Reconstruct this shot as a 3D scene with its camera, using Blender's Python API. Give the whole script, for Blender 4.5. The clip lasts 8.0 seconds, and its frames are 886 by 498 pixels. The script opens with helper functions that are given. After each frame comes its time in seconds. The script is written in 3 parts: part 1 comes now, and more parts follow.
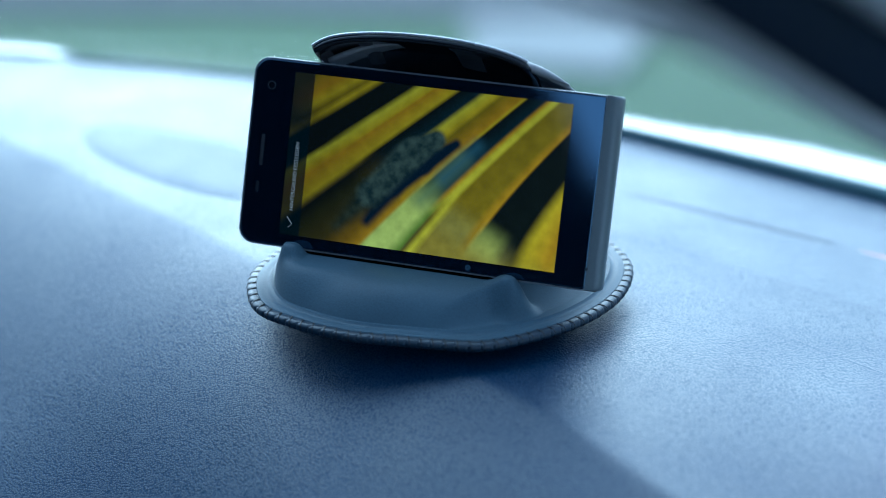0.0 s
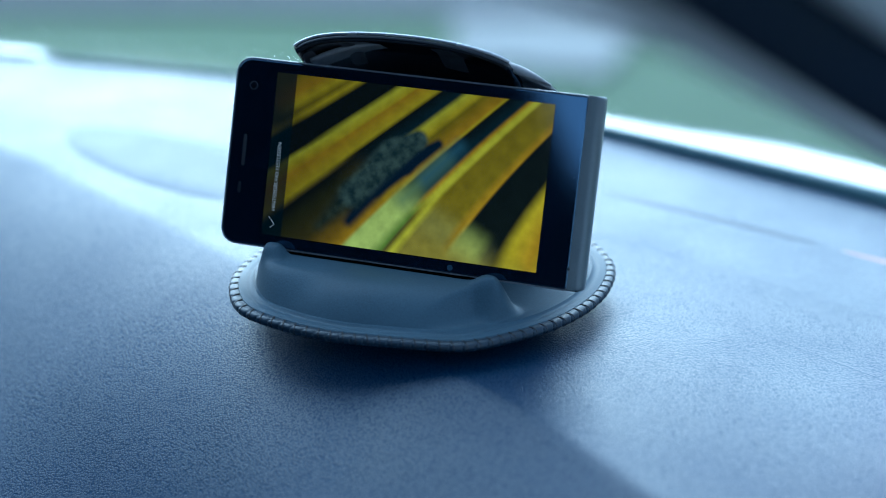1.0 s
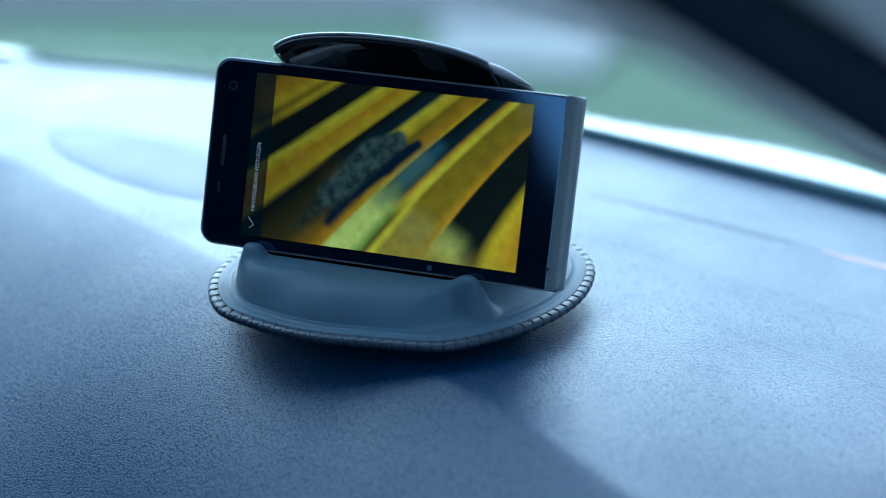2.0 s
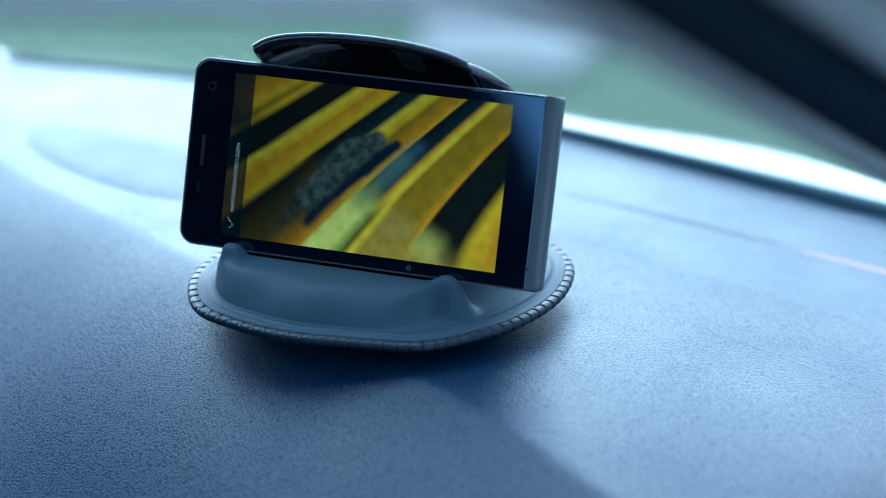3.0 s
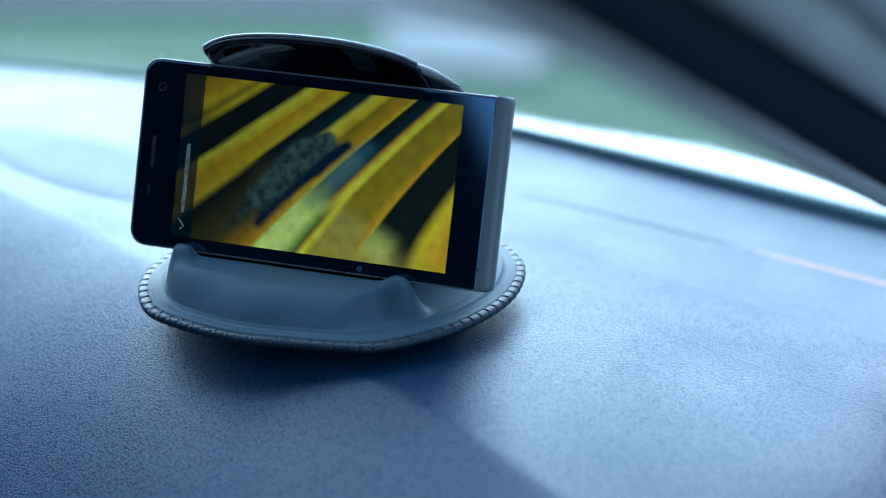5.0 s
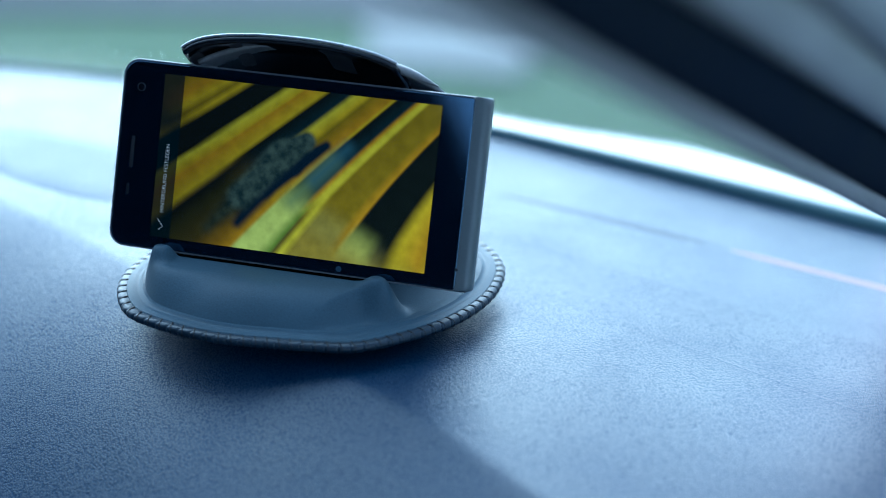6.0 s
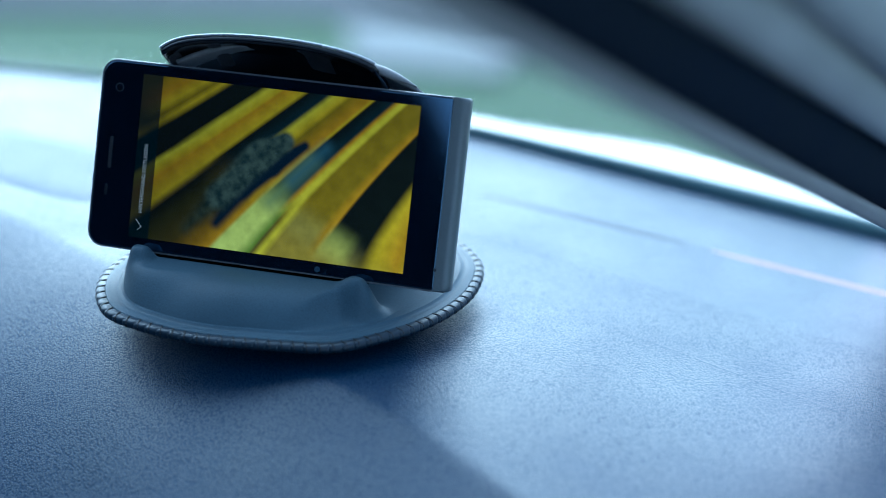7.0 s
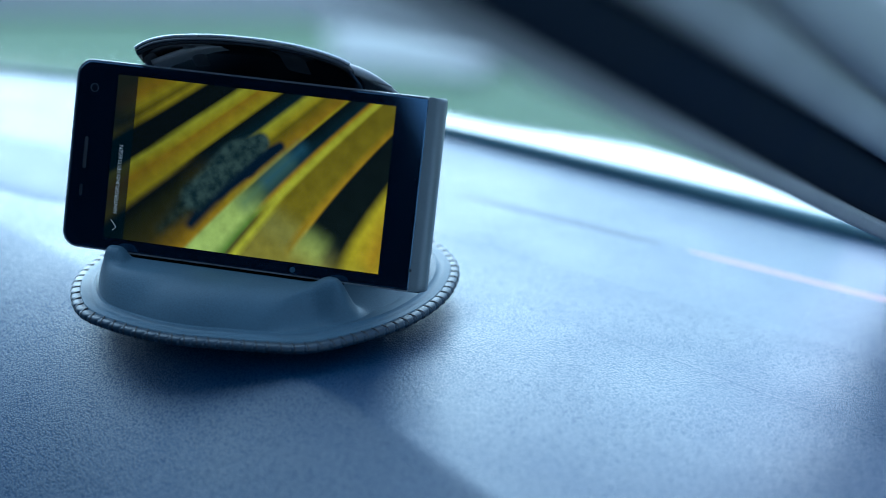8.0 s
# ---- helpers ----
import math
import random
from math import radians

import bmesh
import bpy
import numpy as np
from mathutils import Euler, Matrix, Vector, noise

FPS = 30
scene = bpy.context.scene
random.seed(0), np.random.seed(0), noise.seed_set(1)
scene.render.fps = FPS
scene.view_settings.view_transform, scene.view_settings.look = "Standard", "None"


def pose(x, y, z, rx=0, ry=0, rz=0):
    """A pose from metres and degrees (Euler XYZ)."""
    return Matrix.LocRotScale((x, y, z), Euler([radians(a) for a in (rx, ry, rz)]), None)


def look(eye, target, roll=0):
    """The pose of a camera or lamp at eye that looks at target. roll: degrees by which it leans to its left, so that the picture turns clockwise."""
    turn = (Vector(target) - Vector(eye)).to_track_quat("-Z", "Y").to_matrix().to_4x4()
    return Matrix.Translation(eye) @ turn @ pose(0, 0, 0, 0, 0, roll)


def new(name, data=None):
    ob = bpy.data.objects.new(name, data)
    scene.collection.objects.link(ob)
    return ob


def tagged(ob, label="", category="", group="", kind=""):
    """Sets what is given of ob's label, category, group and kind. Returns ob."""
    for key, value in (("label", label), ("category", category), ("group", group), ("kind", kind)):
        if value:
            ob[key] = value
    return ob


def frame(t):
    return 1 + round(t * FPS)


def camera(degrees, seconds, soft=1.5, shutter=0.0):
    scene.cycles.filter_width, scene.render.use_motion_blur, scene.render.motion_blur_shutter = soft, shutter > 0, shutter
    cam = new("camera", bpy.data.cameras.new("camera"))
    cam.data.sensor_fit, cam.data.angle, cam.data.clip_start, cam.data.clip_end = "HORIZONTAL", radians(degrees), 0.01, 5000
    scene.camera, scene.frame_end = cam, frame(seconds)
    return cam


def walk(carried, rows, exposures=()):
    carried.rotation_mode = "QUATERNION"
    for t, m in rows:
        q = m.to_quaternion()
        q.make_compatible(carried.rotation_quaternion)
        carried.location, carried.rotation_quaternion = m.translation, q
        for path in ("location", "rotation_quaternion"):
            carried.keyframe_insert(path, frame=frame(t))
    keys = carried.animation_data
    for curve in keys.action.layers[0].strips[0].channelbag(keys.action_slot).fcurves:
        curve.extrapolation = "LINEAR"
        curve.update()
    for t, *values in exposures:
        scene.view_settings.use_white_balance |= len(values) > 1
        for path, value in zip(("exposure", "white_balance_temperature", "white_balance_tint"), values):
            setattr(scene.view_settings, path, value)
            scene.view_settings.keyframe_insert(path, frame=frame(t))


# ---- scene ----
cam = camera(25.3, 8.0, soft=1.0)
cam.data.dof.use_dof = True
cam.data.dof.focus_distance = 0.752
cam.data.dof.aperture_fstop = 3.7

# pan with a slight slide to the right: seconds and share of the whole way
WAY = ((0.0, 0.001), (0.5, 0.0518), (1.0, 0.1031), (1.5, 0.1629), (3.0, 0.3386), (3.5, 0.4103), (4.0, 0.4845),
       (4.5, 0.5545), (6.0, 0.7377), (6.5, 0.7962), (7.0, 0.8593), (7.5, 0.927), (8.0, 1.0))
START = pose(0, -0.70, 0.336, 90 - 24.3, 0, 0)
rows = []
for t, s in WAY:
    swing = Matrix.Rotation(s * radians(3.78), 4, Vector((0.01, -0.9946, -0.1032)).normalized())
    rows.append((t, START @ Matrix.Translation(Vector((0.0174, 0.0001, 0.0025)) * s) @ swing))
walk(cam, rows, exposures=((0.0, 1.22, 4560, -2), (8.0, 1.28, 4560, -2)))

# ---- world and sun ----
world = bpy.data.worlds.new("sky")
scene.world = world
world.use_nodes = True
wt = world.node_tree
sky = wt.nodes.new("ShaderNodeTexSky")
sky.sky_type = "NISHITA"
sky.sun_disc = False
sky.sun_elevation, sky.sun_rotation = radians(32), radians(-6)
sky.air_density, sky.dust_density, sky.ozone_density = 1.0, 3.6, 0.9
haze = wt.nodes.new("ShaderNodeHueSaturation")
haze.inputs["Saturation"].default_value = 0.5
wt.links.new(sky.outputs[0], haze.inputs["Color"])
wt.links.new(haze.outputs[0], wt.nodes["Background"].inputs[0])
wt.nodes["Background"].inputs[1].default_value = 0.125
sun = new("sun", bpy.data.lights.new("sun", "SUN"))
sun.data.energy, sun.data.angle, sun.data.color = 1.95, radians(92), (0.95, 0.966, 1.0)
sun.matrix_world = look((-1.0, 9.2, 5.8), (0, 0, 0))

# ---- materials ----
def mat(name, color, rough=0.5, metal=0.0, grain=0.0, size=800.0, vary=0.25, spec=0.5, bump=0.0005, coat=0.0, wear=0.0, valley_shade=None):
    """A surface with two scales of variation in tone and gloss, and a fine relief."""
    m = bpy.data.materials.new(name)
    m.use_nodes = True
    n, l = m.node_tree.nodes, m.node_tree.links
    b = n["Principled BSDF"]
    b.inputs["Metallic"].default_value = metal
    b.inputs["Specular IOR Level"].default_value = spec
    b.inputs["Coat Weight"].default_value = coat
    b.inputs["Coat Roughness"].default_value = 0.04
    tc = n.new("ShaderNodeTexCoord")
    big = n.new("ShaderNodeTexNoise")
    big.inputs["Scale"].default_value = size / 60
    big.inputs["Detail"].default_value = 4
    small = n.new("ShaderNodeTexNoise")
    small.inputs["Scale"].default_value = size
    small.inputs["Detail"].default_value = 3
    l.new(tc.outputs["Object"], big.inputs["Vector"])
    l.new(tc.outputs["Object"], small.inputs["Vector"])
    add = n.new("ShaderNodeMath")
    add.operation = "ADD"
    l.new(big.outputs[0], add.inputs[0])
    l.new(small.outputs[0], add.inputs[1])
    half = n.new("ShaderNodeMapRange")
    half.inputs["From Min"].default_value, half.inputs["From Max"].default_value = 0.6, 1.4
    l.new(add.outputs[0], half.inputs["Value"])
    mix = n.new("ShaderNodeMix")
    mix.data_type = "RGBA"
    mix.inputs["A"].default_value = (*[c * (1 - vary) for c in color], 1)
    mix.inputs["B"].default_value = (*[min(1, c * (1 + vary)) for c in color], 1)
    l.new(half.outputs[0], mix.inputs["Factor"])
    l.new(mix.outputs["Result"], b.inputs["Base Color"])
    rr = n.new("ShaderNodeMapRange")
    rr.inputs["From Min"].default_value, rr.inputs["From Max"].default_value = 0.3, 0.7
    rr.inputs["To Min"].default_value, rr.inputs["To Max"].default_value = max(0.02, rough - 0.06 - wear), rough + 0.06 + wear
    l.new(big.outputs[0], rr.inputs["Value"])
    l.new(rr.outputs[0], b.inputs["Roughness"])
    if grain:
        vor = n.new("ShaderNodeTexVoronoi")
        vor.inputs["Scale"].default_value = size
        l.new(tc.outputs["Object"], vor.inputs["Vector"])
        bp = n.new("ShaderNodeBump")
        bp.inputs["Strength"].default_value = grain
        bp.inputs["Distance"].default_value = bump
        bp.invert = True
        vor.feature = "SMOOTH_F1"
        vor.inputs["Smoothness"].default_value = 0.22
        # shade in the grain's hollows, put in as weaker gloss
        if valley_shade is not None:
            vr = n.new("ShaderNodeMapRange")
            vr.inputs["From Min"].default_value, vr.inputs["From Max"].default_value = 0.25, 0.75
            vr.inputs["To Min"].default_value, vr.inputs["To Max"].default_value = spec, valley_shade
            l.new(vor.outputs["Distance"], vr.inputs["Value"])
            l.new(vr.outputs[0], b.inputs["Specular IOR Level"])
        l.new(vor.outputs["Distance"], bp.inputs["Height"])
        l.new(bp.outputs[0], b.inputs["Normal"])
    return m


M_DASH = mat("grained_plastic", (0.009, 0.031, 0.074), 0.36, grain=0.55, size=1350, vary=0.15, bump=0.00027, spec=0.64, valley_shade=0.20)
M_SEAL = mat("seal_rubber", (0.07, 0.125, 0.145), 0.5, spec=0.4)
M_PAINT = mat("pale_paint", (0.41, 0.395, 0.405), 0.25, metal=0.0, size=2000, vary=0.06, coat=0.6)
M_PILLAR = mat("pillar_cloth", (0.003, 0.008, 0.024), 0.85, spec=0.2, grain=0.3, size=1200)
M_TRIM = mat("pillar_trim", (0.37, 0.35, 0.36), 0.6, grain=0.2, size=900)
M_SEALTRIM = mat("door_seal", (0.46, 0.44, 0.46), 0.6)
M_SHADE_SKIRT = mat("shade_black", (0.006, 0.006, 0.007), 0.9, spec=0.2)
M_OUTER = mat("outer_frame", (0.48, 0.46, 0.48), 0.5)
M_ROOF = mat("headliner", (0.006, 0.006, 0.007), 0.95, spec=0.05, grain=0.3, size=700)
M_BOUNCE = mat("pale_bounce", (0.16, 0.16, 0.16), 0.85, spec=0.2)
M_DARK = mat("dark_interior", (0.008, 0.008, 0.009), 0.8, spec=0.2)
M_LAWN = mat("lawn", (0.076, 0.122, 0.056), 0.9, size=40, vary=0.35)
M_ROAD = mat("asphalt", (0.07, 0.072, 0.08), 0.85, size=60, vary=0.2)
M_PATH = mat("paving", (0.20, 0.20, 0.20), 0.8, size=50, vary=0.15)
M_LEATHER = mat("leatherette", (0.050, 0.086, 0.120), 0.50, spec=0.28, grain=0.15, size=1500, bump=0.0003)
M_WELT = mat("welt", (0.010, 0.024, 0.044), 0.38, spec=0.5, grain=0.2, size=1500, bump=0.0003)
M_THREAD = mat("thread", (0.012, 0.012, 0.015), 0.6)
M_GLOSS = mat("gloss_black", (0.006, 0.008, 0.013), 0.12, size=300, vary=0.2)
M_LIP_HIGHLIGHT = mat("lip_highlight", (0.45, 0.46, 0.48), 0.3, metal=0.6)
M_REFLECTION_PATCH = mat("patch_grey", (0.045, 0.048, 0.055), 0.6, spec=0.3)
M_LIT_COVER = mat("lit_jaw_cover", (0.26, 0.265, 0.275), 0.5)
M_REST = mat("rest_black", (0.004, 0.004, 0.005), 0.95, spec=0.02)
M_PHONE = mat("phone_shell", (0.007, 0.010, 0.016), 0.42, spec=0.3)
M_PGLASS = mat("phone_glass", (0.002, 0.005, 0.013), 0.06, size=200, vary=0.2, spec=1.0)
M_PGLASS.node_tree.nodes["Principled BSDF"].inputs["IOR"].default_value = 1.85
M_PGLASS.node_tree.nodes["Principled BSDF"].inputs["Specular Tint"].default_value = (0.42, 0.66, 1.0, 1)
M_CHIN = mat("brushed_metal", (0.145, 0.170, 0.182), 0.38, metal=0.25, size=900, vary=0.06)
M_RIM_HIGHLIGHT = mat("rim_highlight", (0.22, 0.23, 0.25), 0.34, metal=0.6)
M_SLOT = mat("slot_plastic", (0.035, 0.050, 0.075), 0.52, spec=0.38)
M_OVAL = mat("oval_grained", (0.020, 0.046, 0.086), 0.46, grain=0.4, size=1400, spec=0.43)
M_HIGHLIGHT = mat("highlight_strip", (0.40, 0.27, 0.26), 0.6, spec=0.2)


# ---- mesh helpers ----
def part(name, bm, material, parent=None, label="", smooth=True):
    bmesh.ops.recalc_face_normals(bm, faces=bm.faces)
    me = bpy.data.meshes.new(name)
    bm.to_mesh(me)
    bm.free()
    me.materials.append(material)
    if smooth:
        for p in me.polygons:
            p.use_smooth = True
        me.set_sharp_from_angle(angle=radians(40))
    ob = new(name, me)
    ob.parent = parent
    return tagged(ob, label)


def grid(fn, nu, nv, wrap=False, bm=None):
    """A sheet of quads from fn(u, v), u and v from 0 to 1; wrap joins the sheet's first u to its last."""
    bm = bm or bmesh.new()
    cols = nu if wrap else nu + 1
    vs = [[bm.verts.new(fn(i / nu, j / nv)) for j in range(nv + 1)] for i in range(cols)]
    for i in range(nu):
        for j in range(nv):
            k = (i + 1) % cols
            bm.faces.new((vs[i][j], vs[k][j], vs[k][j + 1], vs[i][j + 1]))
    return bm


def box(x0, x1, y0, y1, z0, z1, bevel=0.0, seg=2, bm=None, m=None):
    made = bmesh.new()
    bmesh.ops.create_cube(made, size=1)
    for v in made.verts:
        v.co = Vector(((x0 + x1) / 2 + v.co.x * (x1 - x0), (y0 + y1) / 2 + v.co.y * (y1 - y0), (z0 + z1) / 2 + v.co.z * (z1 - z0)))
    if bevel:
        bmesh.ops.bevel(made, geom=made.edges[:], offset=bevel, segments=seg, affect="EDGES", profile=0.5)
    if m:
        made.transform(m)
    if bm is None:
        return made
    me = bpy.data.meshes.new("scratch")
    made.to_mesh(me)
    made.free()
    bm.from_mesh(me)
    bpy.data.meshes.remove(me)
    return bm


def solid(ob, thick, offset=-1.0):
    md = ob.modifiers.new("thickness", "SOLIDIFY")
    md.thickness, md.offset = thick, offset
    return ob


def face_up(ob):
    """Turn an open sheet so that its upper side is its outside."""
    if sum(p.normal.z * p.area for p in ob.data.polygons) < 0:
        ob.data.flip_normals()
    return ob


def smooth01(x):
    x = min(1.0, max(0.0, x))
    return x * x * (3 - 2 * x)


# ---- the car: axes R (to the car's right) and F (forward), turned from the world's ----
CAR = pose(0, 0, 0, 0, 0, -21)


def dash_z(x, y):
    """The dashboard: a crowned top that breaks along a crease into a steep front."""
    s = 0.469 * x + 0.883 * y
    n = -0.748 * (max(x, -0.30) + 0.0155) - 0.664 * (y + 0.0309)
    z = -0.0015 - 0.11 * 0.02 * math.log1p(math.exp((x - 0.05) / 0.02)) - 0.12 * min(0.0, x) ** 2 - 0.06 * max(0.0, s - 0.1) - (0.22 + 0.65 * smooth01((x - 0.02) / 0.12)) * max(0.0, 0.02 - max(s, -0.25)) ** 2
    over = 0.0009 * math.log1p(math.exp(n / 0.0009)) if n < 0.05 else n
    c = smooth01((0.62 * x - 0.79 * y + 0.10) / 0.15)
    bend = 2.3 - 0.3 * c
    return z - (0.18 + 0.13 * c) * over - bend * min(over, 0.09) ** 2 - 0.18 * bend * max(0.0, over - 0.09)


def far_edge(x):
    """Where the dashboard meets the windscreen."""
    return 0.242 - 0.385 * x - 0.10 * x * x


def dash_x(u):
    """Across the dashboard, most finely where it is seen nearest."""
    if u < 0.12:
        return -1.0 + 0.68 * u / 0.12
    return -0.32 + 0.68 * (u - 0.12) / 0.78 if u < 0.90 else 0.36 + 0.14 * (u - 0.90) / 0.10


def dash_pt(u, v):
    x = dash_x(u)
    y = -0.42 + (far_edge(x) + 0.42) * (0.16 * v / 0.08 if v < 0.08 else 0.16 + 0.84 * (v - 0.08) / 0.92)
    return (x, y, dash_z(x, y))


dash = solid(face_up(part("dashboard", grid(dash_pt, 400, 280), M_DASH)), 0.012)
tagged(dash, "dark grained plastic car dashboard top reflecting daylight", "dashboard", kind="structure")


def along_edge(u, out, drop):
    """A place beside the dashboard's far edge: out metres beyond it, drop metres below it."""
    x = -1.0 + 1.5 * u
    y = far_edge(x)
    return Vector((x + 0.2 * out, y + out, dash_z(x, y) - drop))


def tube(path, radius, sides=10, bm=None):
    """A round bar along a list of points; radius a number or a function of the share of the way."""
    bm = bm or bmesh.new()
    rings = []
    for i, p in enumerate(path):
        d = (path[min(i + 1, len(path) - 1)] - path[max(i - 1, 0)]).normalized()
        side = d.cross(Vector((0, 0, 1)))
        side = side.normalized() if side.length > 1e-4 else Vector((1, 0, 0))
        up = side.cross(d)
        r = radius(i / (len(path) - 1)) if callable(radius) else radius
        rings.append([bm.verts.new(p + r * (math.cos(a) * side + math.sin(a) * up)) for a in (2 * math.pi * k / sides for k in range(sides))])
    for a, b in zip(rings, rings[1:]):
        for k in range(sides):
            bm.faces.new((a[k], a[(k + 1) % sides], b[(k + 1) % sides], b[k]))
    bm.faces.new(rings[0][::-1])
    bm.faces.new(rings[-1])
    return bm


seal = part("windscreen_seal", tube([along_edge(k / 180, 0.005, -0.0006) for k in range(181)], lambda q: 0.0013 + 0.0020 * smooth01((1.5 * q - 0.96) / 0.08) + 0.0019 * smooth01((1.5 * q - 1.02) / 0.2)), M_SEAL)
tagged(seal, "black rubber seal along the foot of the windscreen", "seal", kind="structure")


def hood_pt(u, v):
    p = along_edge(u, 0.014 + 0.85 * v, 0.0)
    e = 0.004 + 0.031 * smooth01((p.x + 0.06) / 0.16) + 0.022 * smooth01((p.x - 0.10) / 0.10) + 0.026 * smooth01((-0.155 - p.x) / 0.08)
    fall = 0.85 * v
    over = 0.012 * math.log1p(math.exp(min(60.0, (fall - e) / 0.012)))
    p.z = p.z - 0.003 - 0.030 * smooth01((0.02 - p.x) / 0.09) * smooth01((p.x + 0.22) / 0.05) - 0.03 * smooth01((p.x - 0.29) / 0.06) - 0.02 * fall - 0.52 * over - 0.3 * over * over
    return p


hood = solid(face_up(part("car_bonnet", grid(hood_pt, 60, 110), M_PAINT)), 0.004)
tagged(hood, "pale silver-white car bonnet beyond the windscreen", "bonnet", kind="structure")

# A-pillar: rises from the dashboard's corner back towards the roof
FOOT, UPPER_END = Vector((0.297, 0.106, -0.037)), Vector((0.0343, -0.3367, 0.2173))
RISE = UPPER_END - FOOT
SIDE = Vector((0.50, 0.10, 0.85))
SIDE = (SIDE - RISE * SIDE.dot(RISE) / RISE.length_squared).normalized()
INWARD = RISE.cross(SIDE).normalized()


def rail(c, half, d, deep, u0=-0.25, u1=2.55):
    """A rounded rail along the pillar: its middle c metres from the inner edge, half wide, d towards the cabin, deep thick."""
    def at(u, v):
        a = 2 * math.pi * u
        ca, sa = math.cos(a), math.sin(a)
        return FOOT + RISE * (u0 + (u1 - u0) * v) + SIDE * (c + half * math.copysign(abs(ca) ** 0.7, ca)) + INWARD * (d + deep * math.copysign(abs(sa) ** 0.7, sa))
    return grid(at, 28, 24, True)


pillar = new("windscreen_pillar")
tagged(pillar, "dark padded windscreen pillar with a grey edge strip", "car pillar", kind="structure")
part("edge_strip", rail(0.0068, 0.0034, -0.002, 0.003), M_TRIM, pillar, "grey plastic edge strip")
part("pillar_cover", rail(0.0200, 0.0108, 0.002, 0.008), M_PILLAR, pillar, "black cloth cover")
part("door_seal", rail(0.0393, 0.0092, -0.002, 0.009), M_SEALTRIM, pillar, "grey door seal")
part("outer_frame", rail(0.0600, 0.0130, -0.006, 0.012), M_OUTER, pillar, "grey outer door frame")

# unseen cabin shell that shapes the light: roof, far side with its windows, rear
C = CAR


def shell(name, label, cat, material, *boxes):
    bm = bmesh.new()
    for b in boxes:
        box(*b, bevel=0.01, bm=bm, m=C)
    return tagged(part(name, bm, material), label, cat, kind="structure")


# the roof's opening is added so that sky reflects in the phone's glass
shell("ceiling", "unseen dark headliner with an opening added to let sky light in", "headliner", M_ROOF, (-1.46, -0.298, -2.6, -0.66, 0.56, 0.60),
      (-0.298, 0.62, -2.6, -1.75, 0.56, 0.60), (-0.298, 0.62, -0.85, -0.66, 0.56, 0.60), (0.36, 0.62, -1.75, -0.85, 0.56, 0.60))
shell("wall_side", "unseen dark panel on the far side, its openings sized for the light", "door trim", M_DARK,
      (-1.50, -1.46, -2.6, 0.2, -0.9, 0.34), (-1.50, -1.46, -2.6, -1.0, 0.34, 0.6), (-1.50, -1.46, -0.50, -0.40, 0.34, 0.6))
shell("wall_rear", "unseen dark panel closing the back of the cabin", "trim", M_DARK, (-1.46, 0.62, -2.66, -2.6, -0.9, 0.56))
# unseen panel and floor, pale to bounce light; the panel also blocks low light
shell("bounce_panel", "unseen pale panel added on the right to block and bounce light", "car door", M_BOUNCE, (0.58, 0.62, -2.6, -0.30, -0.9, 0.05), (0.58, 0.62, -1.75, -1.55, 0.05, 0.56))
shell("floor", "unseen car floor, pale to bounce light", "car floor", M_BOUNCE, (-1.46, 0.3, -2.6, 0.1, -0.75, -0.70))

# ---- outdoors ----
def slab(name, pts, material, label, cat):
    """A thin paved sheet lying just over the lawn."""
    bm = bmesh.new()
    top = [bm.verts.new((x, y, -0.985)) for x, y in pts]
    low = [bm.verts.new((x, y, -1.01)) for x, y in pts]
    bm.faces.new(top)
    for k in range(len(pts)):
        bm.faces.new((top[k], low[k], low[(k + 1) % len(pts)], top[(k + 1) % len(pts)]))
    return tagged(part(name, bm, material, smooth=False), label, cat, kind="structure")


slab("road", ((-60, 3.62), (-0.5, 3.54), (0.04, 3.50), (60, 3.9), (60, 9.5), (-60, 8.5)), M_ROAD, "grey asphalt road beyond the lawn", "road")
slab("pavement", ((0.06, 3.16), (0.36, 3.10), (0.48, 3.47), (0.05, 3.46)), M_PATH, "pale paving slabs at the edge of the lawn", "paving")
g = bmesh.new()
grid(lambda u, v: (-300 + 600 * u, -300 + 600 * v, -1.0), 12, 12, bm=g)
tagged(part("ground", g, M_LAWN), "mown green lawn beside the parked car", "lawn", kind="structure")


# ---- windscreen: a raked pane from the foot of the dashboard to the roof ----
M_GLASS = bpy.data.materials.new("window_glass")
M_GLASS.use_nodes = True
gn, gl = M_GLASS.node_tree.nodes, M_GLASS.node_tree.links
clear, gloss, both = gn.new("ShaderNodeBsdfTransparent"), gn.new("ShaderNodeBsdfGlossy"), gn.new("ShaderNodeMixShader")
clear.inputs[0].default_value = (0.92, 0.96, 0.95, 1)
gloss.inputs["Roughness"].default_value = 0.02
both.inputs[0].default_value = 0.06
gl.new(clear.outputs[0], both.inputs[1])
gl.new(gloss.outputs[0], both.inputs[2])
gl.new(both.outputs[0], gn["Material Output"].inputs[0])


def pane_pt(u, v):
    foot = along_edge(0.03 + 0.82 * u, 0.012, 0.012)
    back = CAR.inverted() @ foot
    top = CAR @ Vector((max(-1.4, min(0.02, back.x - 0.2)), -0.70, 0.555))
    return foot.lerp(top, v) + Vector((0.05, 0.26, 0.29)) * v * (1 - v) ** 3


pane = solid(part("window_1", grid(pane_pt, 50, 24), M_GLASS), 0.004)
tagged(pane, "clear curved windscreen glass", "windscreen", kind="structure")
pane.visible_shadow = False

# ---- the phone holder: axes turned as the phone, origin at the middle of its round foot ----
SIZE = 1.016
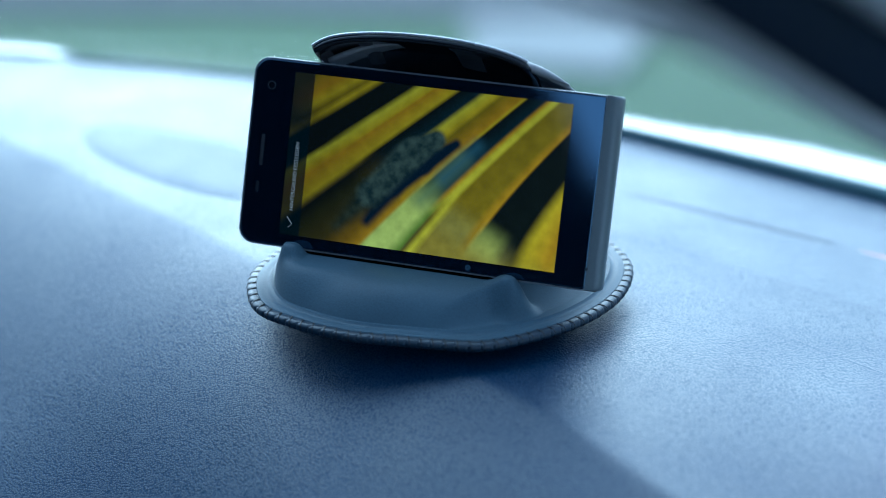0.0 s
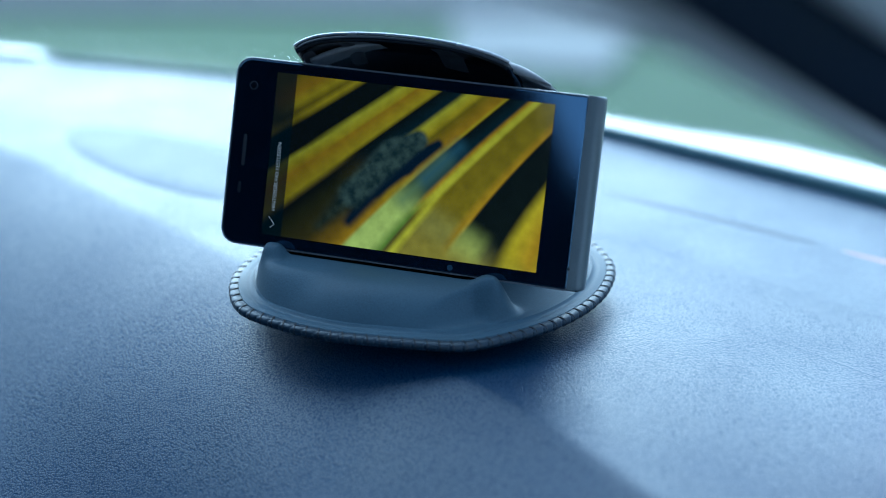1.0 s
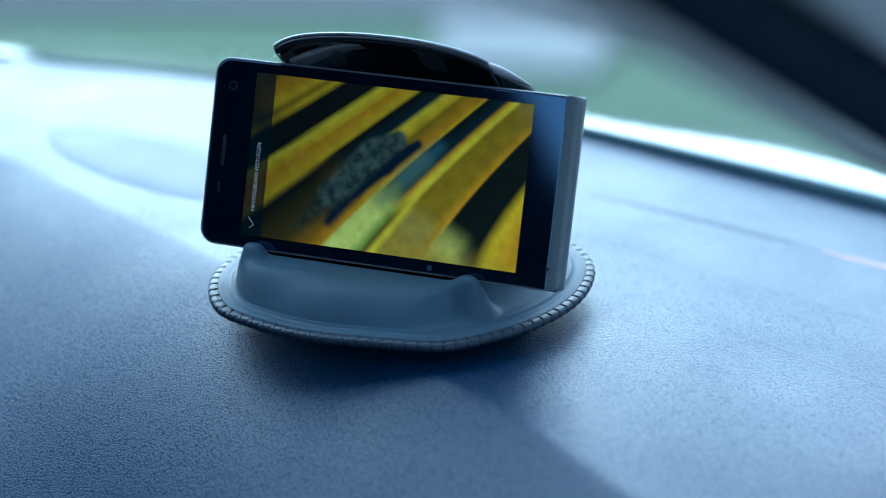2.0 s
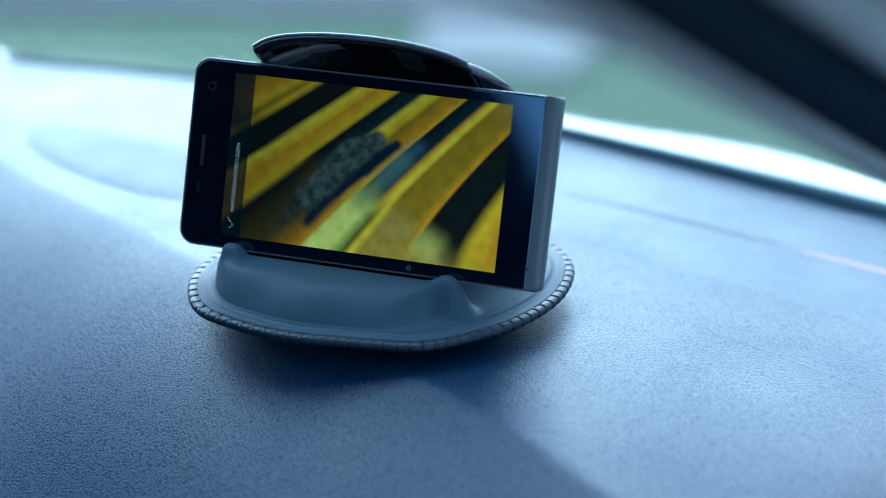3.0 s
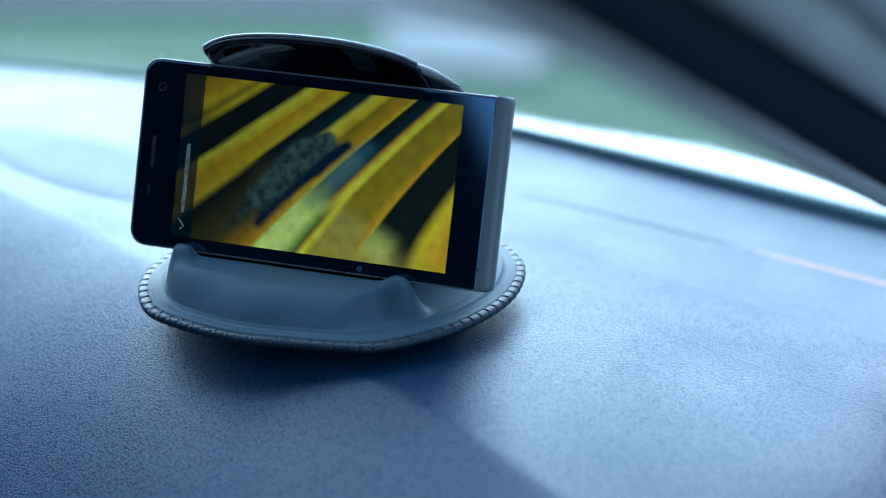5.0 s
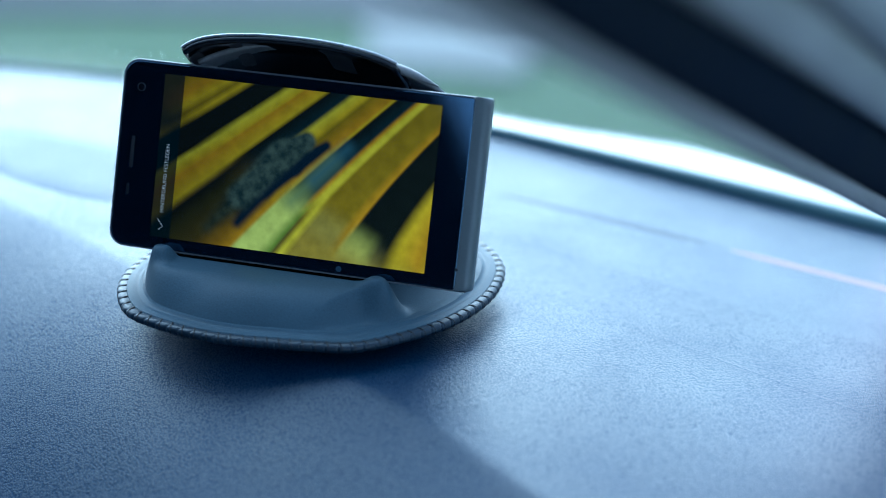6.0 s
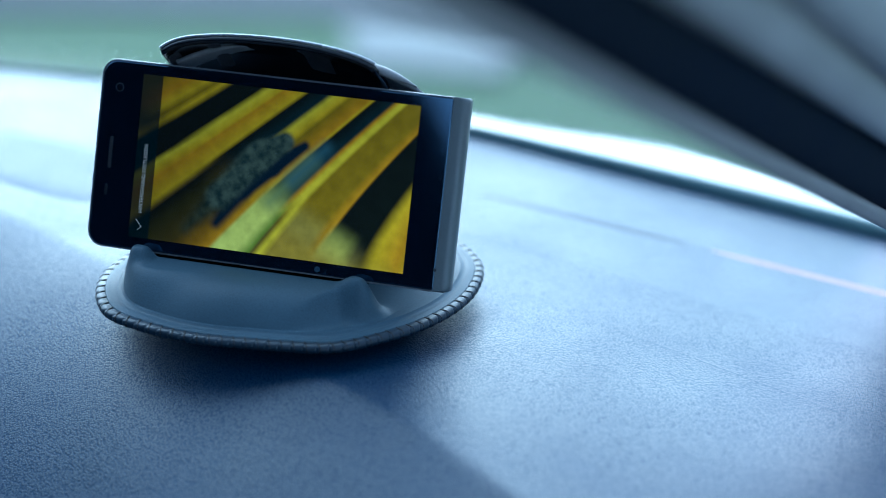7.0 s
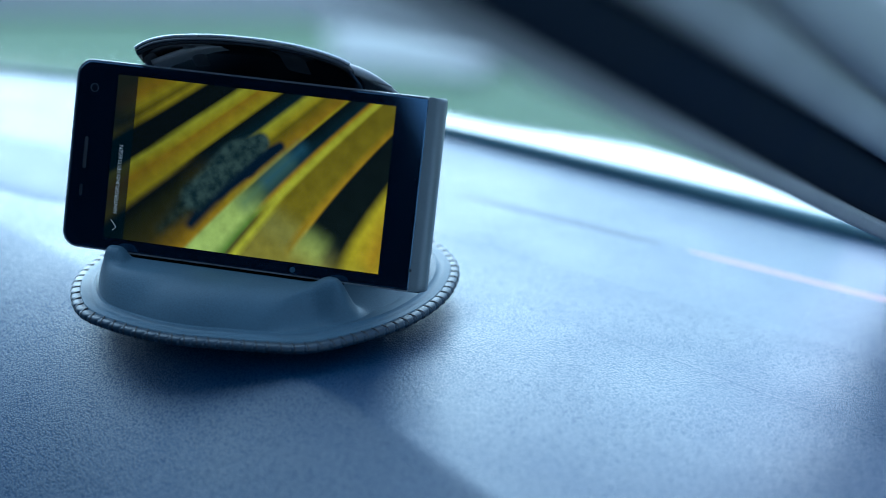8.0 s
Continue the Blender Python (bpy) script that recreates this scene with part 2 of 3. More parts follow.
HOLDER = pose(0, 0.0112, -0.0054, 0, 0, -19.0) @ Matrix.Scale(SIZE, 4)
holder = new("phone_holder")
holder.matrix_world = HOLDER
tagged(holder, "black leatherette phone holder with stitched round foot on dashboard", "phone holder")


# the foot's outline, a rounded shield: degrees from its middle and radius in millimetres
SHIELD = ((-174, 68.1), (-156, 74.9), (-142, 78.2), (-132, 78.8), (-120, 74.6), (-104, 70.0), (-87, 66.2), (-73, 66.7), (-59, 69.6), (-42, 69.0), (-19, 70.6), (5, 73.2), (24, 74.2), (60, 67.0), (105, 62.5), (150, 64.0))


def rim_r(a):
    """The foot's radius towards an angle, smoothly between the shield's corners."""
    d = (math.degrees(a) + 174) % 360 - 174
    n = len(SHIELD)
    i = max(k for k in range(n) if SHIELD[k][0] <= d + 1e-9)

    def corner(k):
        return SHIELD[k % n][0] + 360 * (k // n), SHIELD[k % n][1]
    (x0, y0), (x1, y1), (x2, y2), (x3, y3) = (corner(i + k) for k in (-1, 0, 1, 2))
    q = (d - x1) / (x2 - x1)
    m1, m2 = (y2 - y0) / (x2 - x0) * (x2 - x1), (y3 - y1) / (x3 - x1) * (x2 - x1)
    r = (2 * q ** 3 - 3 * q * q + 1) * y1 + (q ** 3 - 2 * q * q + q) * m1 + (3 * q * q - 2 * q ** 3) * y2 + (q ** 3 - q * q) * m2
    return r / 1000


def rim_z(a):
    return 0.0138


def foot_pt(u, v):
    a = 2 * math.pi * u
    prof = ((0.05, 0.0075), (0.86, 0.0075), (0.93, 0.0078), (0.955, 0.0088), (0.960, 0.0102), (0.950, 0.0110), (0.92, 0.0112), (0.90, 0.0110), (0.888, 0.0112), (0.876, 0.0119), (0.862, 0.0118), (0.84, 0.0117), (0.81, 0.0114), (0.70, 0.0112), (0.05, 0.0112))
    k = v * (len(prof) - 1)
    i = min(int(k), len(prof) - 2)
    r = prof[i][0] + (prof[i + 1][0] - prof[i][0]) * (k - i)
    z = prof[i][1] + (prof[i + 1][1] - prof[i][1]) * (k - i)
    return (r * rim_r(a) * math.cos(a), r * rim_r(a) * math.sin(a), z + 0.0022)


part("foot", grid(foot_pt, 140, 56, True), M_LEATHER, holder)


def shade_skirt_pt(u, v):
    """Black skirt added to deepen the foot's shade, narrowing downwards into the dashboard's crown."""
    a = 2 * math.pi * u
    r = rim_r(a) * (0.95 - 0.12 * min(1.0, 5 * v) - 0.32 * v)
    return (r * math.cos(a), r * math.sin(a), 0.0095 - 0.0010 * min(1.0, 5 * v) - 0.018 * v * v)


part("shade_skirt", grid(shade_skirt_pt, 80, 10, True), M_SHADE_SKIRT, holder, "black skirt that stands for shade under the foot")
STITCHES = 92


def welt_pt(u, v):
    """The folded edge: a flat band on top, rounded outside, pinched in where the thread crosses it."""
    a, b = 2 * math.pi * u, 2 * math.pi * v
    ca, sa = math.cos(b), math.sin(b)
    pinch = 1 - 0.20 * max(0.0, math.cos(STITCHES * (a + 0.014 * ca))) ** 12
    out = 0.0022 * ca if ca > 0 else 0.0050 * ca
    up = 0.0018 * math.copysign(abs(sa) ** 0.75, sa) * pinch
    r = rim_r(a) - 0.0022 + out * (pinch if ca > 0 else 1.0)
    return (r * math.cos(a), r * math.sin(a), rim_z(a) - 0.0026 + up)


part("welt", grid(welt_pt, STITCHES * 10, 18, True), M_WELT, holder, "rolled leatherette edge")
loop = [Vector((0.0021 * math.cos(b), 0.0008 * math.cos(b), 0.00175 * math.sin(b))) for b in (radians(-60 + 150 * k / 8) for k in range(9))]
loop += [Vector((-0.0016, -0.0006, 0.00175)), Vector((-0.0034, -0.0011, 0.0016)), Vector((-0.0048, -0.0014, 0.0010)), Vector((-0.0053, -0.0015, 0.0002))]
stitch_bm = tube(loop, lambda q: 0.00030, 6)
stitch = None
for k in range(STITCHES):
    a = 2 * math.pi * k / STITCHES
    r = rim_r(a) - 0.0022
    if stitch is None:
        stitch = part("stitch", stitch_bm, M_THREAD, holder, "dark thread")
        ob = stitch
    else:
        ob = new("stitch", stitch.data)
        ob.parent = holder
    d = 0.02
    p, q = ((rim_r(x) * math.cos(x), rim_r(x) * math.sin(x)) for x in (a - d, a + d))
    turn = math.degrees(math.atan2(q[1] - p[1], q[0] - p[0])) - 90
    ob.matrix_local = pose(r * math.cos(a), r * math.sin(a), rim_z(a) - 0.0026, 0, 0, turn)


def jaw_pt(u, v):
    """A pillow with a steep left wall and a rounded front, a lip under the phone and a lug at each end of it."""
    a, h = -0.068 + 0.124 * u, -0.0660 + 0.076 * v
    ang = math.degrees(math.atan2(h, a))
    q = math.hypot(a, h) / rim_r(math.atan2(h, a))
    k = min(1.0, 0.862 / q)
    a, h, q = a * k, h * k, min(q, 0.862)
    wide = 0.060 + 0.24 * smooth01((ang + 146) / 30) if ang < 0 else 0.060
    s = min(1.0, (0.862 - q) / wide + (smooth01((h + 0.032) / 0.014) if a > -0.03 else 0.0))
    front = 1 - (1 - s) ** 2.5
    right = smooth01((0.0455 + 0.80 * min(0.0, h + 0.031) - 0.9 * max(0.0, h + 0.031) - a) / 0.013)
    back = 1.0 if h < -0.0315 else 0.62 + 0.38 * smooth01((-0.0255 - h) / 0.006) if h < 0 else 0.62 * smooth01((0.008 - h) / 0.006)
    pillow = 0.0112 * front * back * right
    deep = math.exp(-(abs(h + 0.0330) / 0.0062) ** 2.6)
    edge = smooth01((0.863 - q) / 0.05)
    lug = deep * edge * (0.0146 * math.exp(-(abs(a + 0.0497) / 0.0058) ** 4) + 0.0148 * math.exp(-(abs(a - 0.0370) / (0.0095 if a < 0.0370 else 0.0068)) ** 2.4))
    return (a, h, 0.0136 + (pillow ** 4 + lug ** 4) ** 0.25)


# black block that fills the gap between phone and lower jaw
part("rest_pad", box(-0.0520, 0.0340, -0.0285, 0.0020, 0.0150, 0.0217, 0.0006), M_REST, holder, "black rest block filling the gap under the phone")
part("lower_jaw", grid(jaw_pt, 120, 100), M_LEATHER, holder, "padded lower jaw with two raised lugs")


def lid_pt(u, v):
    """The domed upper jaw, from its lip over the phone back and down to the hinge."""
    way = ((-0.004, 0.1069), (0.012, 0.0990), (0.029, 0.082), (0.041, 0.058), (0.047, 0.034), (0.049, 0.010))
    k = v * (len(way) - 1)
    i = min(int(k), len(way) - 2)
    h = way[i][0] + (way[i + 1][0] - way[i][0]) * (k - i)
    z = way[i][1] + (way[i + 1][1] - way[i][1]) * (k - i)
    w = 0.0415 + 0.004 * min(1.0, v * 1.5) - 0.012 * max(0, v - 0.5)
    x = 2 * u - 1
    w += 0.002 * smooth01(-x)
    return (-0.0075 + w * x, h - 0.010 * x * x * min(1, v * 2), z - 0.0054 * x * x - 0.004 * x ** 4 * min(1, v * 2.5) - 0.0002 + (0.0010 if x > 0 else -0.0002) * x - (0.0012 if x > 0 else 0.0034) * abs(x) ** 8)


lid = part("upper_jaw", grid(lid_pt, 40, 30), M_GLOSS, holder, "glossy black domed upper jaw")
solid(lid, 0.0022)
# pale tube in place of the sky's highlight on the black edge
lip = [Vector(lid_pt(k / 60, 0.0)) + Vector((0, 0.0006, 0.0004)) for k in range(61)]
part("lip", tube(lip, 0.0006, 8), M_LIP_HIGHLIGHT, holder, "pale line for the highlight on the upper jaw's edge")
def cover_pt(u, v):
    """The shell behind the upper jaw, which shows beside its lip."""
    x = 2 * u - 1
    p = Vector(lid_pt(0.5, v))
    w = (0.0560 if x > 0 else 0.0400) - 0.010 * max(0, v - 0.4)
    return (p.x + w * x, p.y + 0.0065 - 0.006 * x * x * min(1, v * 2), p.z - 0.0035 - 0.0112 * x * x)


# leatherette paled for light from above; the crescent stands for its edge highlight
cover = part("lit_jaw_cover", grid(cover_pt, 40, 26), M_LIT_COVER, holder, "leatherette back of the upper jaw, paled for light from above")
solid(cover, 0.0015)
part("cover_highlight", tube([Vector(cover_pt(0.80 + 0.20 * k / 24, 0.0)) + Vector((0, -0.0004, 0.0003)) for k in range(25)], lambda q: 0.0004 + 0.0014 * math.sin(math.pi * min(1.0, q + 0.05)), 10), M_LIT_COVER, holder, "pale crescent for the highlight on the jaw's back shell")
# raised grey patches that stand for soft reflections inside the jaw
for u0, w in ((0.045, 0.032), (0.225, 0.035), (0.665, 0.065)):
    reflection_patch = grid(lambda u, v: Vector(lid_pt(u0 - w + 2 * w * u, 0.06 + 0.26 * v)) + Vector((0, -0.0010 - 0.0022 * (math.sin(math.pi * u) * math.sin(math.pi * v)) ** 0.4, -0.0016)), 12, 8)
    part("reflection_patch", reflection_patch, M_REFLECTION_PATCH, lid, "grey patch for a soft reflection in the jaw")

# ---- the phone: local x along its length, y up its width, z out of its glass ----
phone = new("smartphone")
xa, ya = Vector((0.9455, -0.3256, 0)), Vector((0.1113, 0.3232, 0.9398))
za = xa.cross(ya).normalized()
phone.matrix_world = Matrix(((xa.x, ya.x, za.x, -0.0077), (xa.y, ya.y, za.y, -0.0028), (xa.z, ya.z, za.z, 0.0540), (0, 0, 0, 1))) @ Matrix.Scale(SIZE, 4)
tagged(phone, "black smartphone lying sideways in the holder with its screen lit", "smartphone")


def outline(x0, x1, y0, y1, rl, rr, n=8):
    pts = []
    for cx, cy, r, a0 in ((x1 - rr, y1 - rr, rr, 0), (x0 + rl, y1 - rl, rl, 90), (x0 + rl, y0 + rl, rl, 180), (x1 - rr, y0 + rr, rr, 270)):
        for k in range(n + 1):
            a = radians(a0 + 90 * k / n)
            pts.append((cx + r * math.cos(a), cy + r * math.sin(a)))
    return pts


def plate(levels, rl, rr):
    """A rounded plate from levels of (inset, z) round one outline."""
    def at(x0, x1, y0, y1):
        bm = bmesh.new()
        rings = []
        for inset, z in levels:
            rings.append([bm.verts.new((x, y, z)) for x, y in outline(x0 + inset, x1 - inset, y0 + inset, y1 - inset, max(rl - inset, 0.0002), max(rr - inset, 0.0002))])
        for a, b in zip(rings, rings[1:]):
            for k in range(len(a)):
                bm.faces.new((a[k], a[(k + 1) % len(a)], b[(k + 1) % len(a)], b[k]))
        bm.faces.new(rings[0][::-1])
        bm.faces.new(rings[-1])
        return bm
    return at


part("shell", plate(((0.003, -0.0092), (0.0008, -0.0082), (0.0, -0.006), (0.0, -0.0018), (0.0003, -0.0008), (0.0010, -0.0004)), 0.0062, 0.0012)(-0.0720, 0.0715, -0.0363, 0.0358), M_PHONE, phone)
part("front_glass", plate(((0.0, -0.001), (0.0, -0.0002), (0.0003, 0.0)), 0.0055, 0.0006)(-0.0711, 0.0669, -0.0355, 0.0350), M_PGLASS, phone, "black glass front", smooth=False)
# slim rim whose pale metal carries the highlight of the shell's bevel
rim = outline(-0.0717, 0.0668, -0.0360, 0.0355, 0.0060, 0.0010)
part("rim", tube([Vector((x, y, -0.0004)) for x, y in rim[9:] + rim[:10]], 0.00028, 6), M_RIM_HIGHLIGHT, phone, "thin rim round the glass, paled for its edge highlight")


def chin_pt(u, v):
    k = round(u * 16)
    a = radians(90 * (k - 3) / 10)
    x, z = ((0.0671, -0.0085), (0.0671, 0.0001), (0.0690, 0.0001))[k] if k < 3 else (0.0698 + 0.0031 * math.sin(a), -0.0030 + 0.0031 * math.cos(a)) if k < 14 else ((0.0729, -0.0050), (0.0726, -0.0066), (0.0716, -0.0080))[k - 14]
    y = -0.0358 * math.cos(math.pi * v)
    corner = max(0.0, abs(y) - 0.0344) / 0.0014
    return (x - (0.0012 * (1 - math.sqrt(max(0.0, 1 - corner ** 2))) if k > 2 else 0.0), y, z)


chin = grid(chin_pt, 16, 28)
bmesh.ops.holes_fill(chin, edges=chin.edges[:], sides=60)
part("chin", chin, M_CHIN, phone, "grey metal end strip")


# the picture on the screen: bands across it, each step of the band count a new edge
BAND = (3.347, 2.658, -2.627, 0.087, 0.767, -1.032)
YEL, ORA, OLI, LIN, BLK, NAV = (0.40, 0.28, 0.002), (0.34, 0.175, 0.002), (0.17, 0.115, 0.002), (0.46, 0.38, 0.012), (0.004, 0.006, 0.004), (0.006, 0.017, 0.019)
UPPER = ((-1.5, OLI), (-0.9, ORA), (-0.5, YEL), (-0.25, OLI), (-0.05, YEL), (0.18, BLK), (0.86, BLK), (1.08, LIN), (1.35, YEL), (1.45, ORA), (1.90, YEL), (2.05, BLK), (2.5, NAV), (2.68, LIN), (2.95, YEL),
         (3.1, OLI), (3.55, ORA), (3.66, YEL), (3.72, BLK), (4.15, NAV), (4.25, ORA), (4.36, LIN), (4.46, LIN), (4.56, OLI), (5.2, OLI), (5.42, ORA), (5.48, BLK), (6.25, BLK), (6.5, YEL), (6.9, ORA), (7.3, YEL))
GRN, LGR, GRY, BRN = (0.13, 0.19, 0.02), (0.44, 0.48, 0.085), (0.22, 0.16, 0.015), (0.07, 0.05, 0.008)
GLD = (0.21, 0.19, 0.042)
LOWER = ((-1.5, BLK), (1.0, BLK), (1.1, LIN), (1.3, YEL), (1.5, ORA), (1.93, YEL), (2.04, BLK), (2.5, BRN), (2.9, BRN), (3.2, ORA), (3.6, YEL), (3.70, LGR), (4.1, LGR), (4.3, GRN), (4.38, OLI), (4.5, LIN), (4.65, GLD), (5.2, GLD),
         (5.36, ORA), (5.45, LGR), (5.9, LGR), (6.1, (0.06, 0.07, 0.03)), (6.3, BLK), (6.5, YEL), (6.8, LIN), (7.1, ORA), (7.4, YEL))

NEARER = ((-1.5, BLK), (-0.3, OLI), (-0.05, YEL), (0.15, BLK), (0.9, BLK), (1.06, LIN), (1.25, YEL), (1.45, ORA), (1.93, YEL), (2.09, BRN), (2.16, BLK), (2.5, (0.020, 0.020, 0.004)), (3.0, (0.045, 0.034, 0.005)), (3.35, (0.16, 0.085, 0.003)), (3.62, ORA), (3.70, LGR), (4.1, LGR), (4.3, GRN), (4.38, BRN), (4.5, LIN), (4.65, GRY), (7.4, GRY))


def screen_material():
    m = bpy.data.materials.new("lit_screen")
    m.use_nodes = True
    n, l = m.node_tree.nodes, m.node_tree.links
    b = n["Principled BSDF"]
    b.inputs["Base Color"].default_value = (0.003, 0.004, 0.006, 1)
    b.inputs["Roughness"].default_value = 0.05
    tc = n.new("ShaderNodeTexCoord")
    sep = n.new("ShaderNodeSeparateXYZ")
    l.new(tc.outputs["Object"], sep.inputs[0])

    def calc(op, a, c=0.0):
        k = n.new("ShaderNodeMath")
        k.operation = op
        for s, v in zip(k.inputs, (a, c)):
            if isinstance(v, (int, float)):
                s.default_value = v
            else:
                l.new(v, s)
        return k.outputs[0]

    def step(v, lo, hi):
        k = n.new("ShaderNodeMapRange")
        k.interpolation_type = "SMOOTHSTEP"
        k.inputs["From Min"].default_value, k.inputs["From Max"].default_value = lo, hi
        l.new(v, k.inputs["Value"])
        return k.outputs[0]

    def blend(f, a, c):
        k = n.new("ShaderNodeMix")
        k.data_type = "RGBA"
        l.new(f, k.inputs["Factor"])
        for s, v in (("A", a), ("B", c)):
            if isinstance(v, tuple):
                k.inputs[s].default_value = (*v, 1)
            else:
                l.new(v, k.inputs[s])
        return k.outputs["Result"]

    def ramp(w, stops):
        k = n.new("ShaderNodeValToRGB")
        l.new(calc("DIVIDE", calc("ADD", w, 1.5), 9.0), k.inputs[0])
        cr = k.color_ramp
        while len(cr.elements) > 1:
            cr.elements.remove(cr.elements[-1])
        cr.elements[0].position, cr.elements[0].color = (stops[0][0] + 1.5) / 9, (*stops[0][1], 1)
        for p, c in stops[1:]:
            e = cr.elements.new((p + 1.5) / 9)
            e.color = (*c, 1)
        return k.outputs[0]
    x = calc("MULTIPLY", sep.outputs[0], 20.0)
    y = calc("MULTIPLY", sep.outputs[1], 20.0)
    w = calc("ADD", BAND[0], 0.0)
    for c, v in ((BAND[1], x), (BAND[2], y), (BAND[3], calc("MULTIPLY", x, x)), (BAND[4], calc("MULTIPLY", x, y)), (BAND[5], calc("MULTIPLY", y, y))):
        w = calc("ADD", w, calc("MULTIPLY", v, c))
    mott = n.new("ShaderNodeTexNoise")
    mott.inputs["Scale"].default_value, mott.inputs["Detail"].default_value = 190, 8
    l.new(tc.outputs["Object"], mott.inputs["Vector"])
    col = blend(step(calc("SUBTRACT", calc("MULTIPLY", x, -0.5), y), -0.02, 0.38), ramp(w, UPPER), ramp(w, LOWER))
    col = blend(step(calc("ADD", calc("MULTIPLY", x, 0.5), y), -0.05, -0.45), col, ramp(w, NEARER))
    tone = calc("ADD", 0.58, calc("MULTIPLY", mott.outputs[0], 0.84))
    # the picture is darker towards its first corner and brighter towards the opposite one
    gain = calc("ADD", calc("ADD", 0.64, calc("MULTIPLY", step(x, -1.2, -0.1), 0.34)), calc("MULTIPLY", step(calc("SUBTRACT", x, calc("MULTIPLY", y, 1.4)), -0.5, 1.3), 0.85))
    tone = calc("MULTIPLY", tone, gain)
    grain = n.new("ShaderNodeMix")
    grain.data_type, grain.blend_type = "RGBA", "MULTIPLY"
    grain.inputs["Factor"].default_value = 1.0
    l.new(col, grain.inputs["A"])
    l.new(tone, grain.inputs["B"])
    col = grain.outputs["Result"]

    # one plain long shape lying on the third band, and its shade
    def lozenge(ax, ay, bx, by, r0, r1, soft):
        dx, dy = bx - ax, by - ay
        ll = dx * dx + dy * dy
        px, py = calc("SUBTRACT", sep.outputs[0], ax), calc("SUBTRACT", sep.outputs[1], ay)
        t = calc("DIVIDE", calc("ADD", calc("MULTIPLY", px, dx), calc("MULTIPLY", py, dy)), ll)
        t = calc("MINIMUM", calc("MAXIMUM", t, 0.0), 1.0)
        ex, ey = calc("SUBTRACT", px, calc("MULTIPLY", t, dx)), calc("SUBTRACT", py, calc("MULTIPLY", t, dy))
        d = calc("SQRT", calc("ADD", calc("MULTIPLY", ex, ex), calc("MULTIPLY", ey, ey)))
        d = calc("SUBTRACT", d, calc("ADD", r0, calc("MULTIPLY", t, r1 - r0)))
        return step(d, soft, -soft)
    fine = n.new("ShaderNodeTexNoise")
    fine.inputs["Scale"].default_value, fine.inputs["Detail"].default_value = 240, 7
    l.new(tc.outputs["Object"], fine.inputs["Vector"])
    # soft blue-green patches between the bands
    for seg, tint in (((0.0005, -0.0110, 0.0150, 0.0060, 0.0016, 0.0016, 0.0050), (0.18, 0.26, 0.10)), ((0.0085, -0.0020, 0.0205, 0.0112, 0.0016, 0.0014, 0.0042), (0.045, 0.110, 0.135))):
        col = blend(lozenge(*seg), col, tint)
    shade = (0.004, 0.012, 0.022)
    for seg in ((-0.0200, -0.0215, -0.0110, -0.0075, 0.0020, 0.0040, 0.0020), (-0.0110, -0.0075, 0.0000, 0.0020, 0.0040, 0.0036, 0.0014), (0.0000, 0.0020, 0.0120, 0.0112, 0.0036, 0.0018, 0.0012)):
        col = blend(lozenge(*seg), col, shade)
    body = blend(step(fine.outputs[0], 0.30, 0.72), (0.012, 0.026, 0.024), (0.066, 0.092, 0.066))
    tail = blend(step(fine.outputs[0], 0.30, 0.72), (0.010, 0.018, 0.012), (0.040, 0.048, 0.026))
    for seg in ((-0.0320, -0.0250, -0.0200, -0.0115, 0.0012, 0.0048, 0.0032), (-0.0200, -0.0115, -0.0050, 0.0058, 0.0048, 0.0054, 0.0020), (-0.0050, 0.0058, 0.0040, 0.0118, 0.0054, 0.0038, 0.0012)):
        col = blend(lozenge(*seg), col, tail if seg[0] < -0.03 else body)
    # darker strip with the menu's words
    col = blend(step(sep.outputs[0], -0.04685, -0.04675), blend(calc("ADD", 0.86), col, (0.0, 0.006, 0.008)), col)
    l.new(col, b.inputs["Emission Color"])
    b.inputs["Emission Strength"].default_value = SCREEN
    return m


SCREEN = 0.235
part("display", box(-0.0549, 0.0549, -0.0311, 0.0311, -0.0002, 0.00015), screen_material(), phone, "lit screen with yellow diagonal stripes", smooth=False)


def flat_material(name, color, strength):
    m = bpy.data.materials.new(name)
    m.use_nodes = True
    b = m.node_tree.nodes["Principled BSDF"]
    b.inputs["Base Color"].default_value = (0.01, 0.01, 0.01, 1)
    b.inputs["Emission Color"].default_value = (*color, 1)
    b.inputs["Emission Strength"].default_value = strength
    return m


M_LIT = flat_material("lit_letters", (0.85, 0.85, 0.85), SCREEN * 0.78)
words = bpy.data.curves.new("words", "FONT")
words.body, words.size, words.align_x, words.align_y = "HINTERGRUND FESTLEGEN", 0.00215, "LEFT", "CENTER"
words.offset = -0.00004
scratch = new("scratch", words)
bpy.context.view_layer.update()
letters = bpy.data.meshes.new_from_object(scratch.evaluated_get(bpy.context.evaluated_depsgraph_get()))
bpy.data.objects.remove(scratch)
letters.materials.clear()
letters.materials.append(M_LIT)
wide = max(v.co.x for v in letters.vertices)
menu = new("menu_text", letters)
menu.parent = phone
menu.matrix_local = Matrix.Translation((-0.0509, -0.0217, 0.00018)) @ Matrix.Rotation(radians(90), 4, "Z") @ Matrix.Diagonal((0.0262 / wide, 1, 1, 1))
tick = bmesh.new()
tube([Vector((-0.0515, -0.0281, 0.00018)), Vector((-0.0500, -0.0268, 0.00018)), Vector((-0.0524, -0.0241, 0.00018))], 0.00008, 5, tick)
part("tick_mark", tick, M_LIT, phone)


